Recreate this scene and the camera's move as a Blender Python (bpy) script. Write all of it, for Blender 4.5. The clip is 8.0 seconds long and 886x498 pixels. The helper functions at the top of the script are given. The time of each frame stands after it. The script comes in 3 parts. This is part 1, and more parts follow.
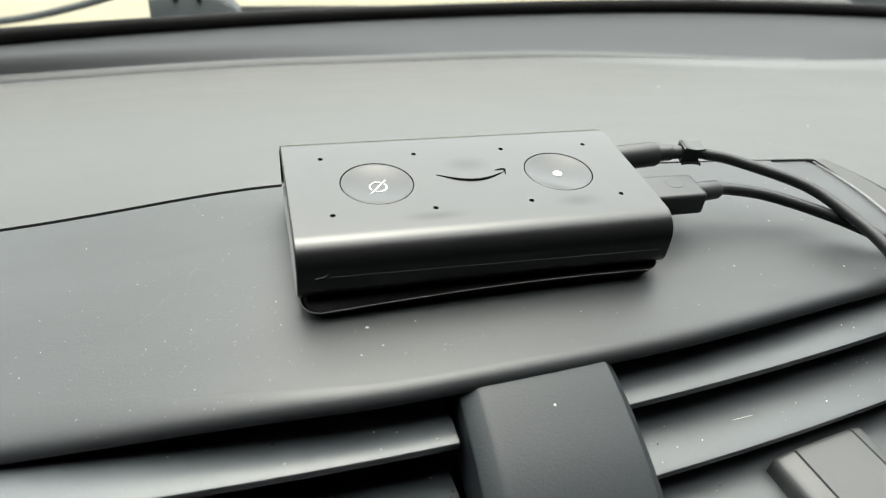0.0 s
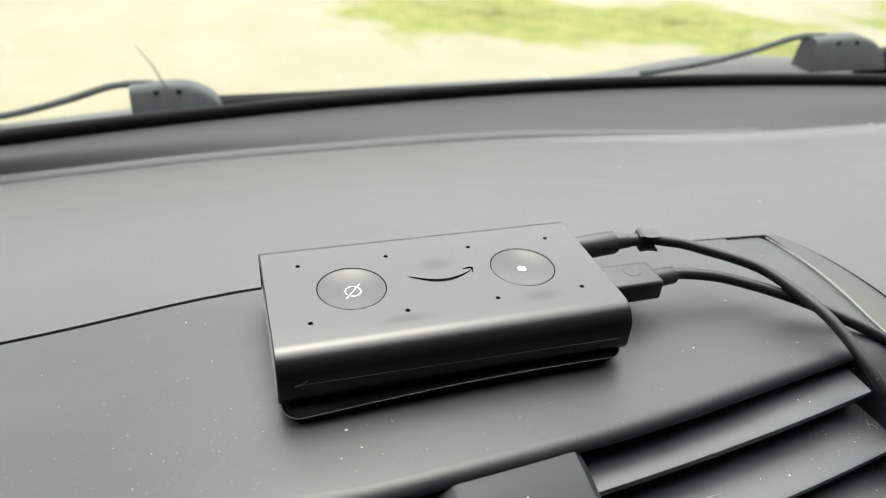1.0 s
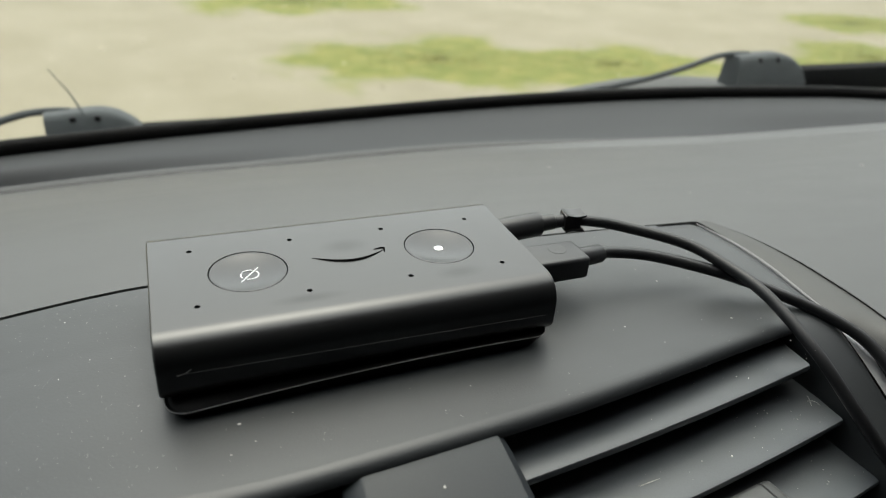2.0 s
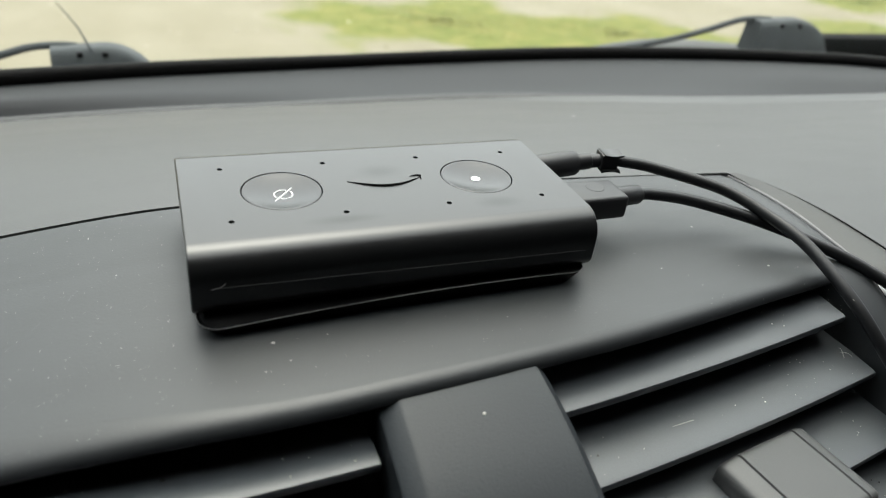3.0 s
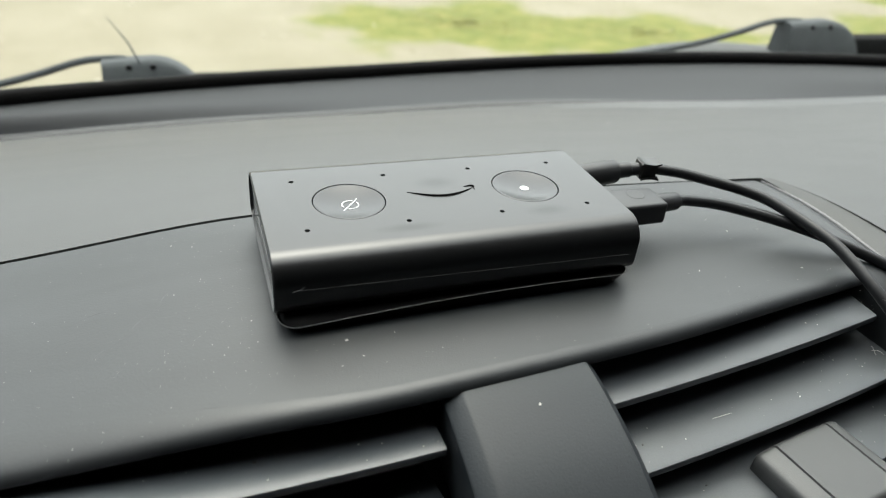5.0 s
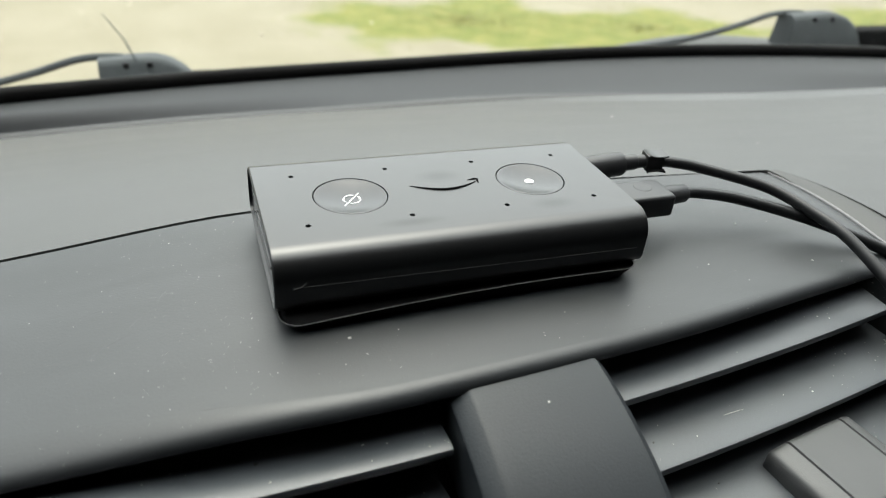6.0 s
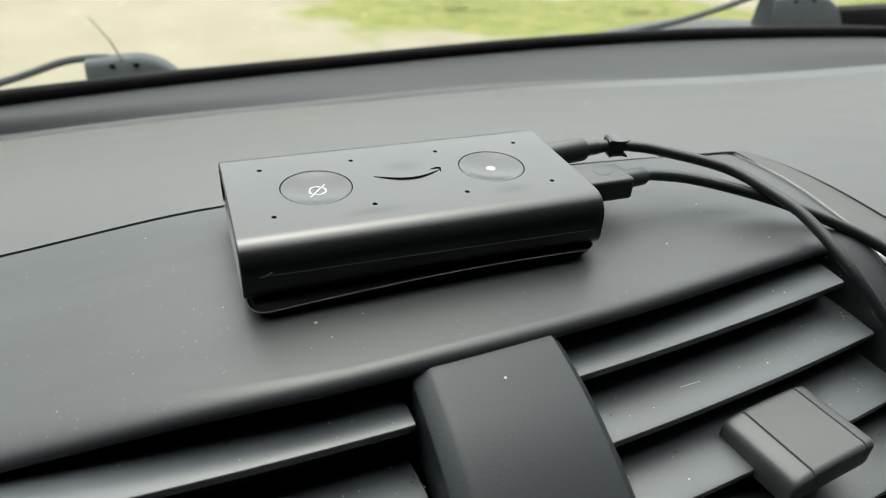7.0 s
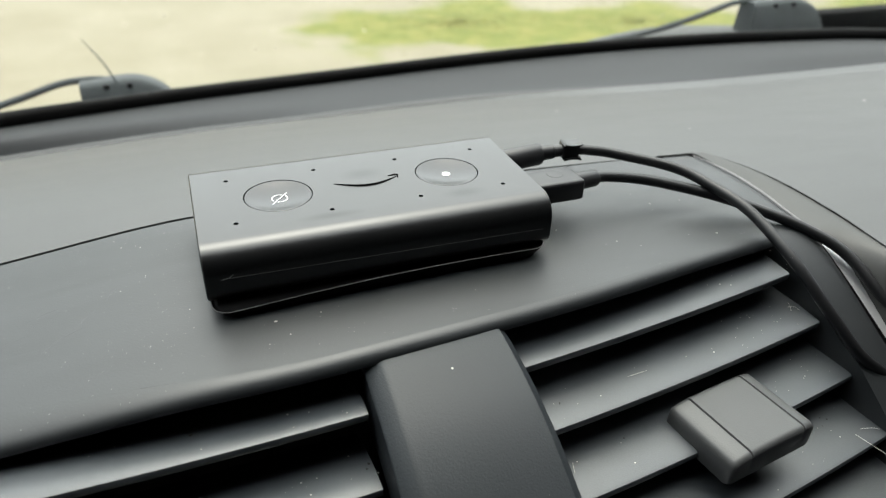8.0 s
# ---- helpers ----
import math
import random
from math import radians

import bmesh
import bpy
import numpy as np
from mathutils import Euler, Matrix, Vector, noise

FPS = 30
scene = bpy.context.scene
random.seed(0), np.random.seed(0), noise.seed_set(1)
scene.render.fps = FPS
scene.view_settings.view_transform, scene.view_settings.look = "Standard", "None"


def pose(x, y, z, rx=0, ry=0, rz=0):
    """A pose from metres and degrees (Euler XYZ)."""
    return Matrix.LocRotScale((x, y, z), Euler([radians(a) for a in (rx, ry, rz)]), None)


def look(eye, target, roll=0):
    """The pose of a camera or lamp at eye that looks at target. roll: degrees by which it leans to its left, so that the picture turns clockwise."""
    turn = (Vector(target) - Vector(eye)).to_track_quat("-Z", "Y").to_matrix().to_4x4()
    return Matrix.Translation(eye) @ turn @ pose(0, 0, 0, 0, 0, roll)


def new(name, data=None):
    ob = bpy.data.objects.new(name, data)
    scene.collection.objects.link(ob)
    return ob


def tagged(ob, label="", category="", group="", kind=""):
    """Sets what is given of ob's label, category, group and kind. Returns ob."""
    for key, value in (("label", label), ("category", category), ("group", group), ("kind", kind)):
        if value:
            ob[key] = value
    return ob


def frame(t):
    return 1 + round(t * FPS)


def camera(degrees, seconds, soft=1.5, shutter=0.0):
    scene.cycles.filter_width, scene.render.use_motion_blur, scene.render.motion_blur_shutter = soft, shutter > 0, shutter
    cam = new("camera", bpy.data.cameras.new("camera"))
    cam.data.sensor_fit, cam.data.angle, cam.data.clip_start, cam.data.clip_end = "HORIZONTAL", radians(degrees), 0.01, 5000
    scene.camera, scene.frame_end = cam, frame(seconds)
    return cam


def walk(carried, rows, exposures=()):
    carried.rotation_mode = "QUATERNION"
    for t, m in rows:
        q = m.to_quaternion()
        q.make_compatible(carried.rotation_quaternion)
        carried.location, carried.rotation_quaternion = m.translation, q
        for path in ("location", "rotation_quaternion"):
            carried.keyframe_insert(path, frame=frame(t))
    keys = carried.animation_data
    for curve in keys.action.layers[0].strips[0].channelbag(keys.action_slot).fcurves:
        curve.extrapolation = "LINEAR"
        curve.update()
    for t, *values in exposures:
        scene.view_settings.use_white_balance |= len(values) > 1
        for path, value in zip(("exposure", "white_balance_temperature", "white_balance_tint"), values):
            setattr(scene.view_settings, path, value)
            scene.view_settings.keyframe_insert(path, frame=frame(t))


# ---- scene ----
cam = camera(65.00, 8.0, soft=1.15)
PATH = [
    (0, (-0.04795, -0.13037, 0.10297), (0.02603, 0.09344, -0.08260), 6.248),
    (0.5, (-0.04147, -0.12903, 0.10874), (0.03205, 0.09585, -0.07572), 4.672),
    (1, (-0.04662, -0.13311, 0.11648), (0.03665, 0.10380, -0.04766), 4.396),
    (1.5, (-0.03915, -0.14023, 0.11977), (0.06052, 0.10119, -0.02783), 1.277),
    (2, (-0.03524, -0.13360, 0.09650), (0.06985, 0.10616, -0.05002), 4.401),
    (2.2, (-0.04015, -0.13119, 0.08976), (0.06583, 0.10480, -0.06215), 6.941),
    (3.3, (-0.04530, -0.13060, 0.08600), (0.05840, 0.10130, -0.07350), 6.780),
    (3.5, (-0.04829, -0.13259, 0.08803), (0.05361, 0.09975, -0.07207), 6.579),
    (4, (-0.05040, -0.13530, 0.09247), (0.04787, 0.09966, -0.06607), 5.649),
    (4.5, (-0.04997, -0.13772, 0.09272), (0.04874, 0.09817, -0.06417), 6.294),
    (4.7, (-0.05200, -0.13770, 0.09270), (0.04500, 0.09760, -0.06620), 6.000),
    (5.8, (-0.05450, -0.13714, 0.09329), (0.03993, 0.09906, -0.06575), 5.038),
    (6, (-0.05333, -0.13477, 0.09026), (0.04167, 0.10049, -0.06982), 5.038),
    (6.5, (-0.05069, -0.13661, 0.08904), (0.04574, 0.09681, -0.07288), 4.756),
    (7, (-0.04747, -0.14339, 0.09336), (0.04673, 0.08997, -0.06995), 3.411),
    (7.5, (-0.04576, -0.14893, 0.09981), (0.04797, 0.08615, -0.06128), 1.835),
    (8, (-0.03914, -0.15651, 0.09672), (0.05320, 0.08048, -0.06236), 1.639),
]
EXPOSURES = [(0.0, 1.80, 6600, 6), (0.7, 1.74, 6600, 6), (1.0, 1.64, 6600, 6), (1.5, 1.18, 6600, 6), (2.0, 0.94, 6600, 6), (2.4, 1.03, 6560, 6), (3.5, 1.29, 6480, 6), (8.0, 1.34, 6480, 6)]
walk(cam, [(t, look(eye, target, roll)) for t, eye, target, roll in PATH], EXPOSURES)
cam.data.dof.use_dof = True
cam.data.dof.focus_distance = 0.168
cam.data.dof.aperture_fstop = 18.0

# ---- world, sun and exposure ----
world = bpy.data.worlds.new("overcast_sky")
scene.world = world
world.use_nodes = True
wn, wl = world.node_tree.nodes, world.node_tree.links
sky = wn.new("ShaderNodeTexSky")
sky.sky_type, sky.sun_disc = "NISHITA", False
sky.sun_elevation, sky.sun_rotation = radians(70), radians(12)
sky.air_density, sky.dust_density, sky.ozone_density = 1.0, 6.0, 1.0
grey = wn.new("ShaderNodeHueSaturation")
grey.inputs["Saturation"].default_value = 0.45
wl.new(sky.outputs[0], grey.inputs["Color"])
wl.new(grey.outputs[0], wn["Background"].inputs[0])
wn["Background"].inputs[1].default_value = 0.14
sun = new("sun", bpy.data.lights.new("sun", "SUN"))
sun.data.energy, sun.data.angle, sun.data.color = 2.0, radians(118), (0.985, 0.985, 1.0)
sun.matrix_world = look((0, 0, 5), (-0.4, -1.7, 0.0))


# ---- materials ----
def material(name, colour, rough=0.5, metal=0.0, vary=0.15, big=60.0, fine=900.0, bump=0.0, bump_scale=2500.0, second=None, spec=0.5, coat=0.0, streak=0.0):
    """Principled surface with two scales of colour variation, uneven gloss and a fine grain."""
    m = bpy.data.materials.new(name)
    m.use_nodes = True
    n, l = m.node_tree.nodes, m.node_tree.links
    b = n["Principled BSDF"]
    co = n.new("ShaderNodeTexCoord")
    n1, n2 = n.new("ShaderNodeTexNoise"), n.new("ShaderNodeTexNoise")
    n1.inputs["Scale"].default_value, n1.inputs["Detail"].default_value = big, 6
    n2.inputs["Scale"].default_value, n2.inputs["Detail"].default_value = fine, 3
    for node in (n1, n2):
        l.new(co.outputs["Object"], node.inputs["Vector"])
    mix = n.new("ShaderNodeMix")
    mix.data_type = "FLOAT"
    mix.inputs["Factor"].default_value = 0.45
    l.new(n1.outputs["Fac"], mix.inputs["A"])
    l.new(n2.outputs["Fac"], mix.inputs["B"])
    ramp = n.new("ShaderNodeValToRGB")
    ramp.color_ramp.elements[0].position, ramp.color_ramp.elements[1].position = 0.3, 0.7
    c2 = second or colour
    ramp.color_ramp.elements[0].color = (*[v * (1 - vary) for v in colour], 1)
    ramp.color_ramp.elements[1].color = (*[v * (1 + vary) for v in c2], 1)
    l.new(mix.outputs["Result"], ramp.inputs["Fac"])
    l.new(ramp.outputs["Color"], b.inputs["Base Color"])
    rr = n.new("ShaderNodeMapRange")
    rr.inputs["From Min"].default_value, rr.inputs["From Max"].default_value = 0.3, 0.7
    rr.inputs["To Min"].default_value, rr.inputs["To Max"].default_value = max(0.03, rough - 0.03), min(1, rough + 0.03)
    l.new(mix.outputs["Result"], rr.inputs["Value"])
    l.new(rr.outputs["Result"], b.inputs["Roughness"])
    if streak:
        mp, ns = n.new("ShaderNodeMapping"), n.new("ShaderNodeTexNoise")
        mp.inputs["Scale"].default_value, mp.inputs["Rotation"].default_value = (14, 70, 30), (0, 0, radians(24))
        ns.inputs["Scale"].default_value, ns.inputs["Detail"].default_value, ns.inputs["Distortion"].default_value = 1.0, 7, 0.6
        l.new(co.outputs["Object"], mp.inputs["Vector"])
        l.new(mp.outputs["Vector"], ns.inputs["Vector"])
        ms, add = n.new("ShaderNodeMapRange"), n.new("ShaderNodeMath")
        for key, v in (("From Min", 0.35), ("From Max", 0.7), ("To Min", -streak), ("To Max", streak)):
            ms.inputs[key].default_value = v
        l.new(ns.outputs["Fac"], ms.inputs["Value"])
        l.new(rr.outputs["Result"], add.inputs[0])
        l.new(ms.outputs["Result"], add.inputs[1])
        l.new(add.outputs[0], b.inputs["Roughness"])
    b.inputs["Metallic"].default_value = metal
    b.inputs["Specular IOR Level"].default_value = spec
    b.inputs["Coat Weight"].default_value = coat
    if bump:
        nb, bp = n.new("ShaderNodeTexNoise"), n.new("ShaderNodeBump")
        nb.inputs["Scale"].default_value, nb.inputs["Detail"].default_value = bump_scale, 4
        bp.inputs["Strength"].default_value, bp.inputs["Distance"].default_value = bump, 0.0002
        l.new(co.outputs["Object"], nb.inputs["Vector"])
        l.new(nb.outputs["Fac"], bp.inputs["Height"])
        l.new(bp.outputs["Normal"], b.inputs["Normal"])
    return m


M_DASH = material("soft_touch_dash_plastic", (0.036, 0.037, 0.0355), 0.42, vary=0.1, big=18, fine=1400, bump=0.25, bump_scale=2600, streak=0.015)
M_PANEL = material("grained_vent_panel_plastic", (0.0165, 0.0188, 0.0198), 0.45, vary=0.16, big=25, fine=1700, bump=0.2, bump_scale=2400, streak=0.05)
M_SLAT = material("dusty_vent_slat_plastic", (0.046, 0.052, 0.057), 0.41, spec=0.6, vary=0.16, big=60, fine=2200, bump=0.15, bump_scale=3000)
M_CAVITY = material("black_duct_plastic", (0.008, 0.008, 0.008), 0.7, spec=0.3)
M_DIVIDER = material("divider_plastic", (0.0125, 0.0158, 0.0178), 0.5, spec=0.34, vary=0.12, big=40, fine=1800, bump=0.3, bump_scale=2200)
M_KNOB = material("rubberised_knob", (0.048, 0.050, 0.050), 0.5, vary=0.1, big=80, fine=2500, bump=0.15)
M_BEZEL = material("bezel_plastic", (0.032, 0.0325, 0.030), 0.5, vary=0.12, big=40, fine=1200, bump=0.25, bump_scale=2600, spec=0.4)
M_SILVER = material("satin_silver_paint", (0.62, 0.63, 0.63), 0.32, metal=0.7, vary=0.06)
M_STRIP = material("defroster_strip_plastic", (0.028, 0.031, 0.033), 0.75, vary=0.1, big=15, fine=900, bump=0.2, spec=0.3)
M_RIDGE = material("slot_ridge_plastic", (0.036, 0.038, 0.038), 0.62, vary=0.1, big=15, fine=900, bump=0.2, spec=0.38)
M_BLACK = material("black_rubber", (0.003, 0.003, 0.003), 0.7, spec=0.1)
M_SHELL = material("matte_black_shell", (0.0042, 0.0046, 0.0047), 0.3, spec=0.5, vary=0.08, big=50, fine=2600, bump=0.05, bump_scale=3600)
def smudges(m, spots):
    """Finger marks: oval places with less sheen."""
    n, l = m.node_tree.nodes, m.node_tree.links
    co, out = n.new("ShaderNodeTexCoord"), None
    for x, y, sx, sy in spots:
        mp, le = n.new("ShaderNodeMapping"), n.new("ShaderNodeVectorMath")
        mp.vector_type, le.operation = "TEXTURE", "LENGTH"
        mp.inputs["Location"].default_value, mp.inputs["Scale"].default_value = (x, y, 0.0133), (sx, sy, 0.02)
        l.new(co.outputs["Object"], mp.inputs["Vector"])
        l.new(mp.outputs["Vector"], le.inputs[0])
        r = n.new("ShaderNodeMapRange")
        for key, v in (("From Min", 0.25), ("From Max", 1.0), ("To Min", 0.5), ("To Max", 0.68)):
            r.inputs[key].default_value = v
        l.new(le.outputs["Value"], r.inputs["Value"])
        if out is None:
            out = r.outputs["Result"]
        else:
            mn = n.new("ShaderNodeMath")
            mn.operation = "MINIMUM"
            l.new(out, mn.inputs[0])
            l.new(r.outputs["Result"], mn.inputs[1])
            out = mn.outputs[0]
    l.new(out, n["Principled BSDF"].inputs["Specular IOR Level"])


smudges(M_SHELL, ((0.0005, 0.0055, 0.0065, 0.0036), (0.0225, -0.0125, 0.0065, 0.0028), (-0.012, -0.014, 0.009, 0.002)))
M_BUTTON = material("button_plastic", (0.014, 0.0145, 0.015), 0.22, spec=0.5, vary=0.03, big=90, fine=800)
M_GAP = material("dark_gap", (0.003, 0.003, 0.003), 0.9, spec=0.05)
M_SHINE = material("pale_edge_plastic", (0.12, 0.12, 0.12), 0.5)
M_WHITE = material("white_print", (0.85, 0.85, 0.85), 0.5, vary=0.03)
M_PAD = material("pad_rubber", (0.0025, 0.0025, 0.0025), 0.6, spec=0.08, vary=0.1)
M_PADRIM = material("pad_rim_rubber", (0.09, 0.09, 0.09), 0.4)
M_CORD = material("cable_jacket", (0.007, 0.0075, 0.008), 0.42, vary=0.1, big=200, fine=3000)
M_PLUG = material("plug_moulding", (0.012, 0.0125, 0.013), 0.42, vary=0.08, big=150, fine=3000)
M_CLIP = material("glossy_clip_plastic", (0.006, 0.006, 0.006), 0.3)
M_DUST = material("dust_speck", (0.4, 0.39, 0.36), 0.8, vary=0.3, big=300)
M_WIPER = material("weathered_wiper_plastic", (0.06, 0.066, 0.068), 0.8, spec=0.25, vary=0.2, big=60, fine=600, bump=0.2)
M_COWL = material("cowl_plastic", (0.03, 0.032, 0.03), 0.6, vary=0.25, big=30, fine=500, bump=0.3)
M_LINING = material("cabin_lining", (0.06, 0.06, 0.057), 0.8, vary=0.1, big=12, fine=300)
M_DARK = material("dark_cabin_trim", (0.022, 0.022, 0.022), 0.7, vary=0.15, big=12, fine=300)
M_LED = material("indicator_white", (0.9, 0.9, 0.88), 0.4, vary=0.02)

M_GLASS = bpy.data.materials.new("windscreen_glass")
M_GLASS.use_nodes = True
gn, gl = M_GLASS.node_tree.nodes, M_GLASS.node_tree.links
clear, gloss, mixed, rim = gn.new("ShaderNodeBsdfTransparent"), gn.new("ShaderNodeBsdfGlossy"), gn.new("ShaderNodeMixShader"), gn.new("ShaderNodeFresnel")
clear.inputs["Color"].default_value = (0.97, 0.985, 0.965, 1)
gloss.inputs["Roughness"].default_value, rim.inputs["IOR"].default_value = 0.02, 1.12
gl.new(rim.outputs[0], mixed.inputs[0])
gl.new(clear.outputs[0], mixed.inputs[1])
gl.new(gloss.outputs[0], mixed.inputs[2])
gl.new(mixed.outputs[0], gn["Material Output"].inputs["Surface"])


# ---- building helpers ----
def finish(name, bm, mat, smooth=True):
    bmesh.ops.recalc_face_normals(bm, faces=bm.faces)
    me = bpy.data.meshes.new(name)
    bm.to_mesh(me)
    bm.free()
    me.materials.append(mat)
    if smooth:
        for p in me.polygons:
            p.use_smooth = True
        me.set_sharp_from_angle(angle=radians(40))
    return me


def part(name, bm, mat, parent, label="", smooth=True):
    ob = new(name, finish(name, bm, mat, smooth))
    ob.parent = parent
    return tagged(ob, label)


def thing(name, label, category, group="", kind="", at=(0, 0, 0)):
    ob = new(name)
    ob.empty_display_size = 0.01
    ob.location = at
    return tagged(ob, label, category, group, kind)


def solid(name, bm, mat, label, category, group="", kind="", smooth=True):
    return tagged(new(name, finish(name, bm, mat, smooth)), label, category, group, kind)


def sheet(rows, thick=None):
    """A surface through rows of points, with a thickness along -z when given."""
    bm = bmesh.new()
    top = [[bm.verts.new(p) for p in r] for r in rows]
    for a, b in zip(top, top[1:]):
        for i in range(len(a) - 1):
            bm.faces.new((a[i], a[i + 1], b[i + 1], b[i]))
    if thick:
        low = [[bm.verts.new((p[0], p[1], p[2] - thick)) for p in r] for r in rows]
        for a, b in zip(low, low[1:]):
            for i in range(len(a) - 1):
                bm.faces.new((a[i + 1], a[i], b[i], b[i + 1]))
        for i in range(len(rows[0]) - 1):
            bm.faces.new((top[0][i + 1], top[0][i], low[0][i], low[0][i + 1]))
            bm.faces.new((top[-1][i], top[-1][i + 1], low[-1][i + 1], low[-1][i]))
        for j in range(len(rows) - 1):
            bm.faces.new((top[j][0], top[j + 1][0], low[j + 1][0], low[j][0]))
            bm.faces.new((top[j + 1][-1], top[j][-1], low[j][-1], low[j + 1][-1]))
    return bm


def box(x0, x1, y0, y1, z0, z1, bevel=0.0, segments=2):
    bm = bmesh.new()
    bmesh.ops.create_cube(bm, size=1)
    bmesh.ops.scale(bm, vec=(x1 - x0, y1 - y0, z1 - z0), verts=bm.verts)
    bmesh.ops.translate(bm, vec=((x0 + x1) / 2, (y0 + y1) / 2, (z0 + z1) / 2), verts=bm.verts)
    if bevel:
        bmesh.ops.bevel(bm, geom=list(bm.edges), offset=bevel, segments=segments, profile=0.5, affect="EDGES")
    return bm


def spline(points, steps=10):
    """Catmull-Rom curve through a few points."""
    p = [Vector(q) for q in points]
    p = [2 * p[0] - p[1], *p, 2 * p[-1] - p[-2]]
    out = []
    for i in range(1, len(p) - 2):
        for s in range(steps):
            t = s / steps
            a, b, c, d = p[i - 1:i + 3]
            out.append(0.5 * (2 * b + (c - a) * t + (2 * a - 5 * b + 4 * c - d) * t * t + (3 * b - a - 3 * c + d) * t ** 3))
    out.append(p[-2])
    return out


def tube(points, radius, sides=14, bm=None):
    """A round tube along points; radius is one number or one for each point."""
    bm = bm or bmesh.new()
    pts = [Vector(q) for q in points]
    radii = radius if isinstance(radius, (list, tuple)) else [radius] * len(pts)
    rings, side = [], None
    for i, q in enumerate(pts):
        way = (pts[min(i + 1, len(pts) - 1)] - pts[max(i - 1, 0)]).normalized()
        side = Vector((0, 0, 1)).cross(way) if side is None else side - way * side.dot(way)
        if side.length < 1e-6:
            side = way.orthogonal()
        side.normalize()
        up = way.cross(side)
        rings.append([bm.verts.new(q + radii[i] * (math.cos(a) * side + math.sin(a) * up)) for a in (2 * math.pi * k / sides for k in range(sides))])
    for a, b in zip(rings, rings[1:]):
        for k in range(sides):
            bm.faces.new((a[k], a[(k + 1) % sides], b[(k + 1) % sides], b[k]))
    bm.faces.new(rings[0][::-1])
    bm.faces.new(rings[-1])
    return bm


def lathe(profile, centre, sides=48):
    """Turn (radius, height) pairs round the upright axis at centre."""
    bm = bmesh.new()
    rings = []
    for r, h in profile:
        if r == 0:
            rings.append([bm.verts.new((centre[0], centre[1], centre[2] + h))])
        else:
            rings.append([bm.verts.new((centre[0] + r * math.cos(a), centre[1] + r * math.sin(a), centre[2] + h)) for a in (2 * math.pi * k / sides for k in range(sides))])
    for a, b in zip(rings, rings[1:]):
        for k in range(sides):
            k2 = (k + 1) % sides
            vs = [a[k % len(a)], a[k2 % len(a)], b[k2 % len(b)], b[k % len(b)]]
            vs = [v for i, v in enumerate(vs) if v not in vs[:i]]
            if len(vs) > 2:
                bm.faces.new(vs)
    return bm


def span(a, b, n):
    return [a + (b - a) * i / (n - 1) for i in range(n)]


def knots(x, table, blur=0.005):
    """Smoothed path through a few (place, value) pairs."""
    at, values = [k[0] for k in table], [k[1] for k in table]
    return float(np.mean([np.interp(x + blur * d, at, values) for d in (-1, -0.5, 0, 0.5, 1)]))


def smooth_step(t):
    t = max(0.0, min(1.0, t))
    return t * t * (3 - 2 * t)


# ---- the dashboard's form ----
SEAM_Y = 0.029


def deep(x):
    """How far the dash top runs deeper towards the windscreen: fully on one side, not at all on the other."""
    return 1 - smooth_step((x + 0.01) / 0.26)


def dash_z(x, y):
    """Height of the dash top: flat by the vents, falling away towards the windscreen and to both sides."""
    left = 0.006 * (1 - math.exp(-((x + 0.04) / 0.05) ** 2)) * math.exp(-max(0.0, y - 0.03) / 0.04) if x < -0.04 else 0.0
    crest = 0.0028 * (1 - deep(x)) * math.exp(-((y - ledge_y(x) + 0.014) / 0.009) ** 2)
    return -(0.85 + 0.165 * deep(x)) * max(0.0, y + 0.01) ** 2 - 0.012 * (1 - math.exp(-(x / 0.2) ** 2)) - left + crest


def slat_y(x, k):
    """Front edge of vent slat k (0 is the top one)."""
    step = 0.0117 * k + 0.0006 * k * max(0, k - 1)
    return (-0.0525 + 0.06 * x + 0.5 * x * x if x > -0.1 else -0.0535) - step


def lip_y(x):
    return slat_y(x, 0) + 0.006 + 0.002 * smooth_step((x - 0.03) / 0.07) + 0.006 * smooth_step((-x - 0.02) / 0.09)


def ledge_y(x):
    k = 1 + 0.2 * deep(x)
    x = (x + 0.039) / k - 0.039
    return -0.14 + k * (0.308 - 0.1 * (x - 0.1) ** 2 + 0.018 * smooth_step((x - 0.13) / 0.26))


def base_scale(x):
    return 1 + 0.16 * (1 - smooth_step((x - 0.02) / 0.35)) + 0.04 * math.exp(-((x - 0.07) / 0.13) ** 2) + 0.065 * smooth_step((x - 0.1) / 0.28)


def base_y(x):
    k = base_scale(x)
    return -0.14 + k * (0.369 - 0.36 * ((x + 0.039) / k - 0.189) ** 2)


def base_z(x):
    k = base_scale(x)
    return 0.12 + k * (-0.149 - 0.03 * max(0, abs((x + 0.039) / k - 0.139) - 0.3))


def edge_x(y):
    """Right edge of the vent panel in plan."""
    return knots(y, ((-0.09, 0.141), (-0.08, 0.138), (-0.065, 0.133), (-0.055, 0.1305), (-0.043, 0.1285), (-0.030, 0.1268), (-0.018, 0.1280), (-0.005, 0.1300), (0.0096, 0.1308), (0.029, 0.1290), (0.036, 0.128)))


def outer_x(y):
    """Outer line of the bezel in plan."""
    return knots(y, ((-0.14, 0.142), (-0.08, 0.139), (-0.06, 0.139), (-0.042, 0.1405), (-0.025, 0.1428), (-0.006, 0.1428), (0.005, 0.1415), (0.013, 0.1400), (0.020, 0.1377), (0.027, 0.1345), (0.034, 0.131)))


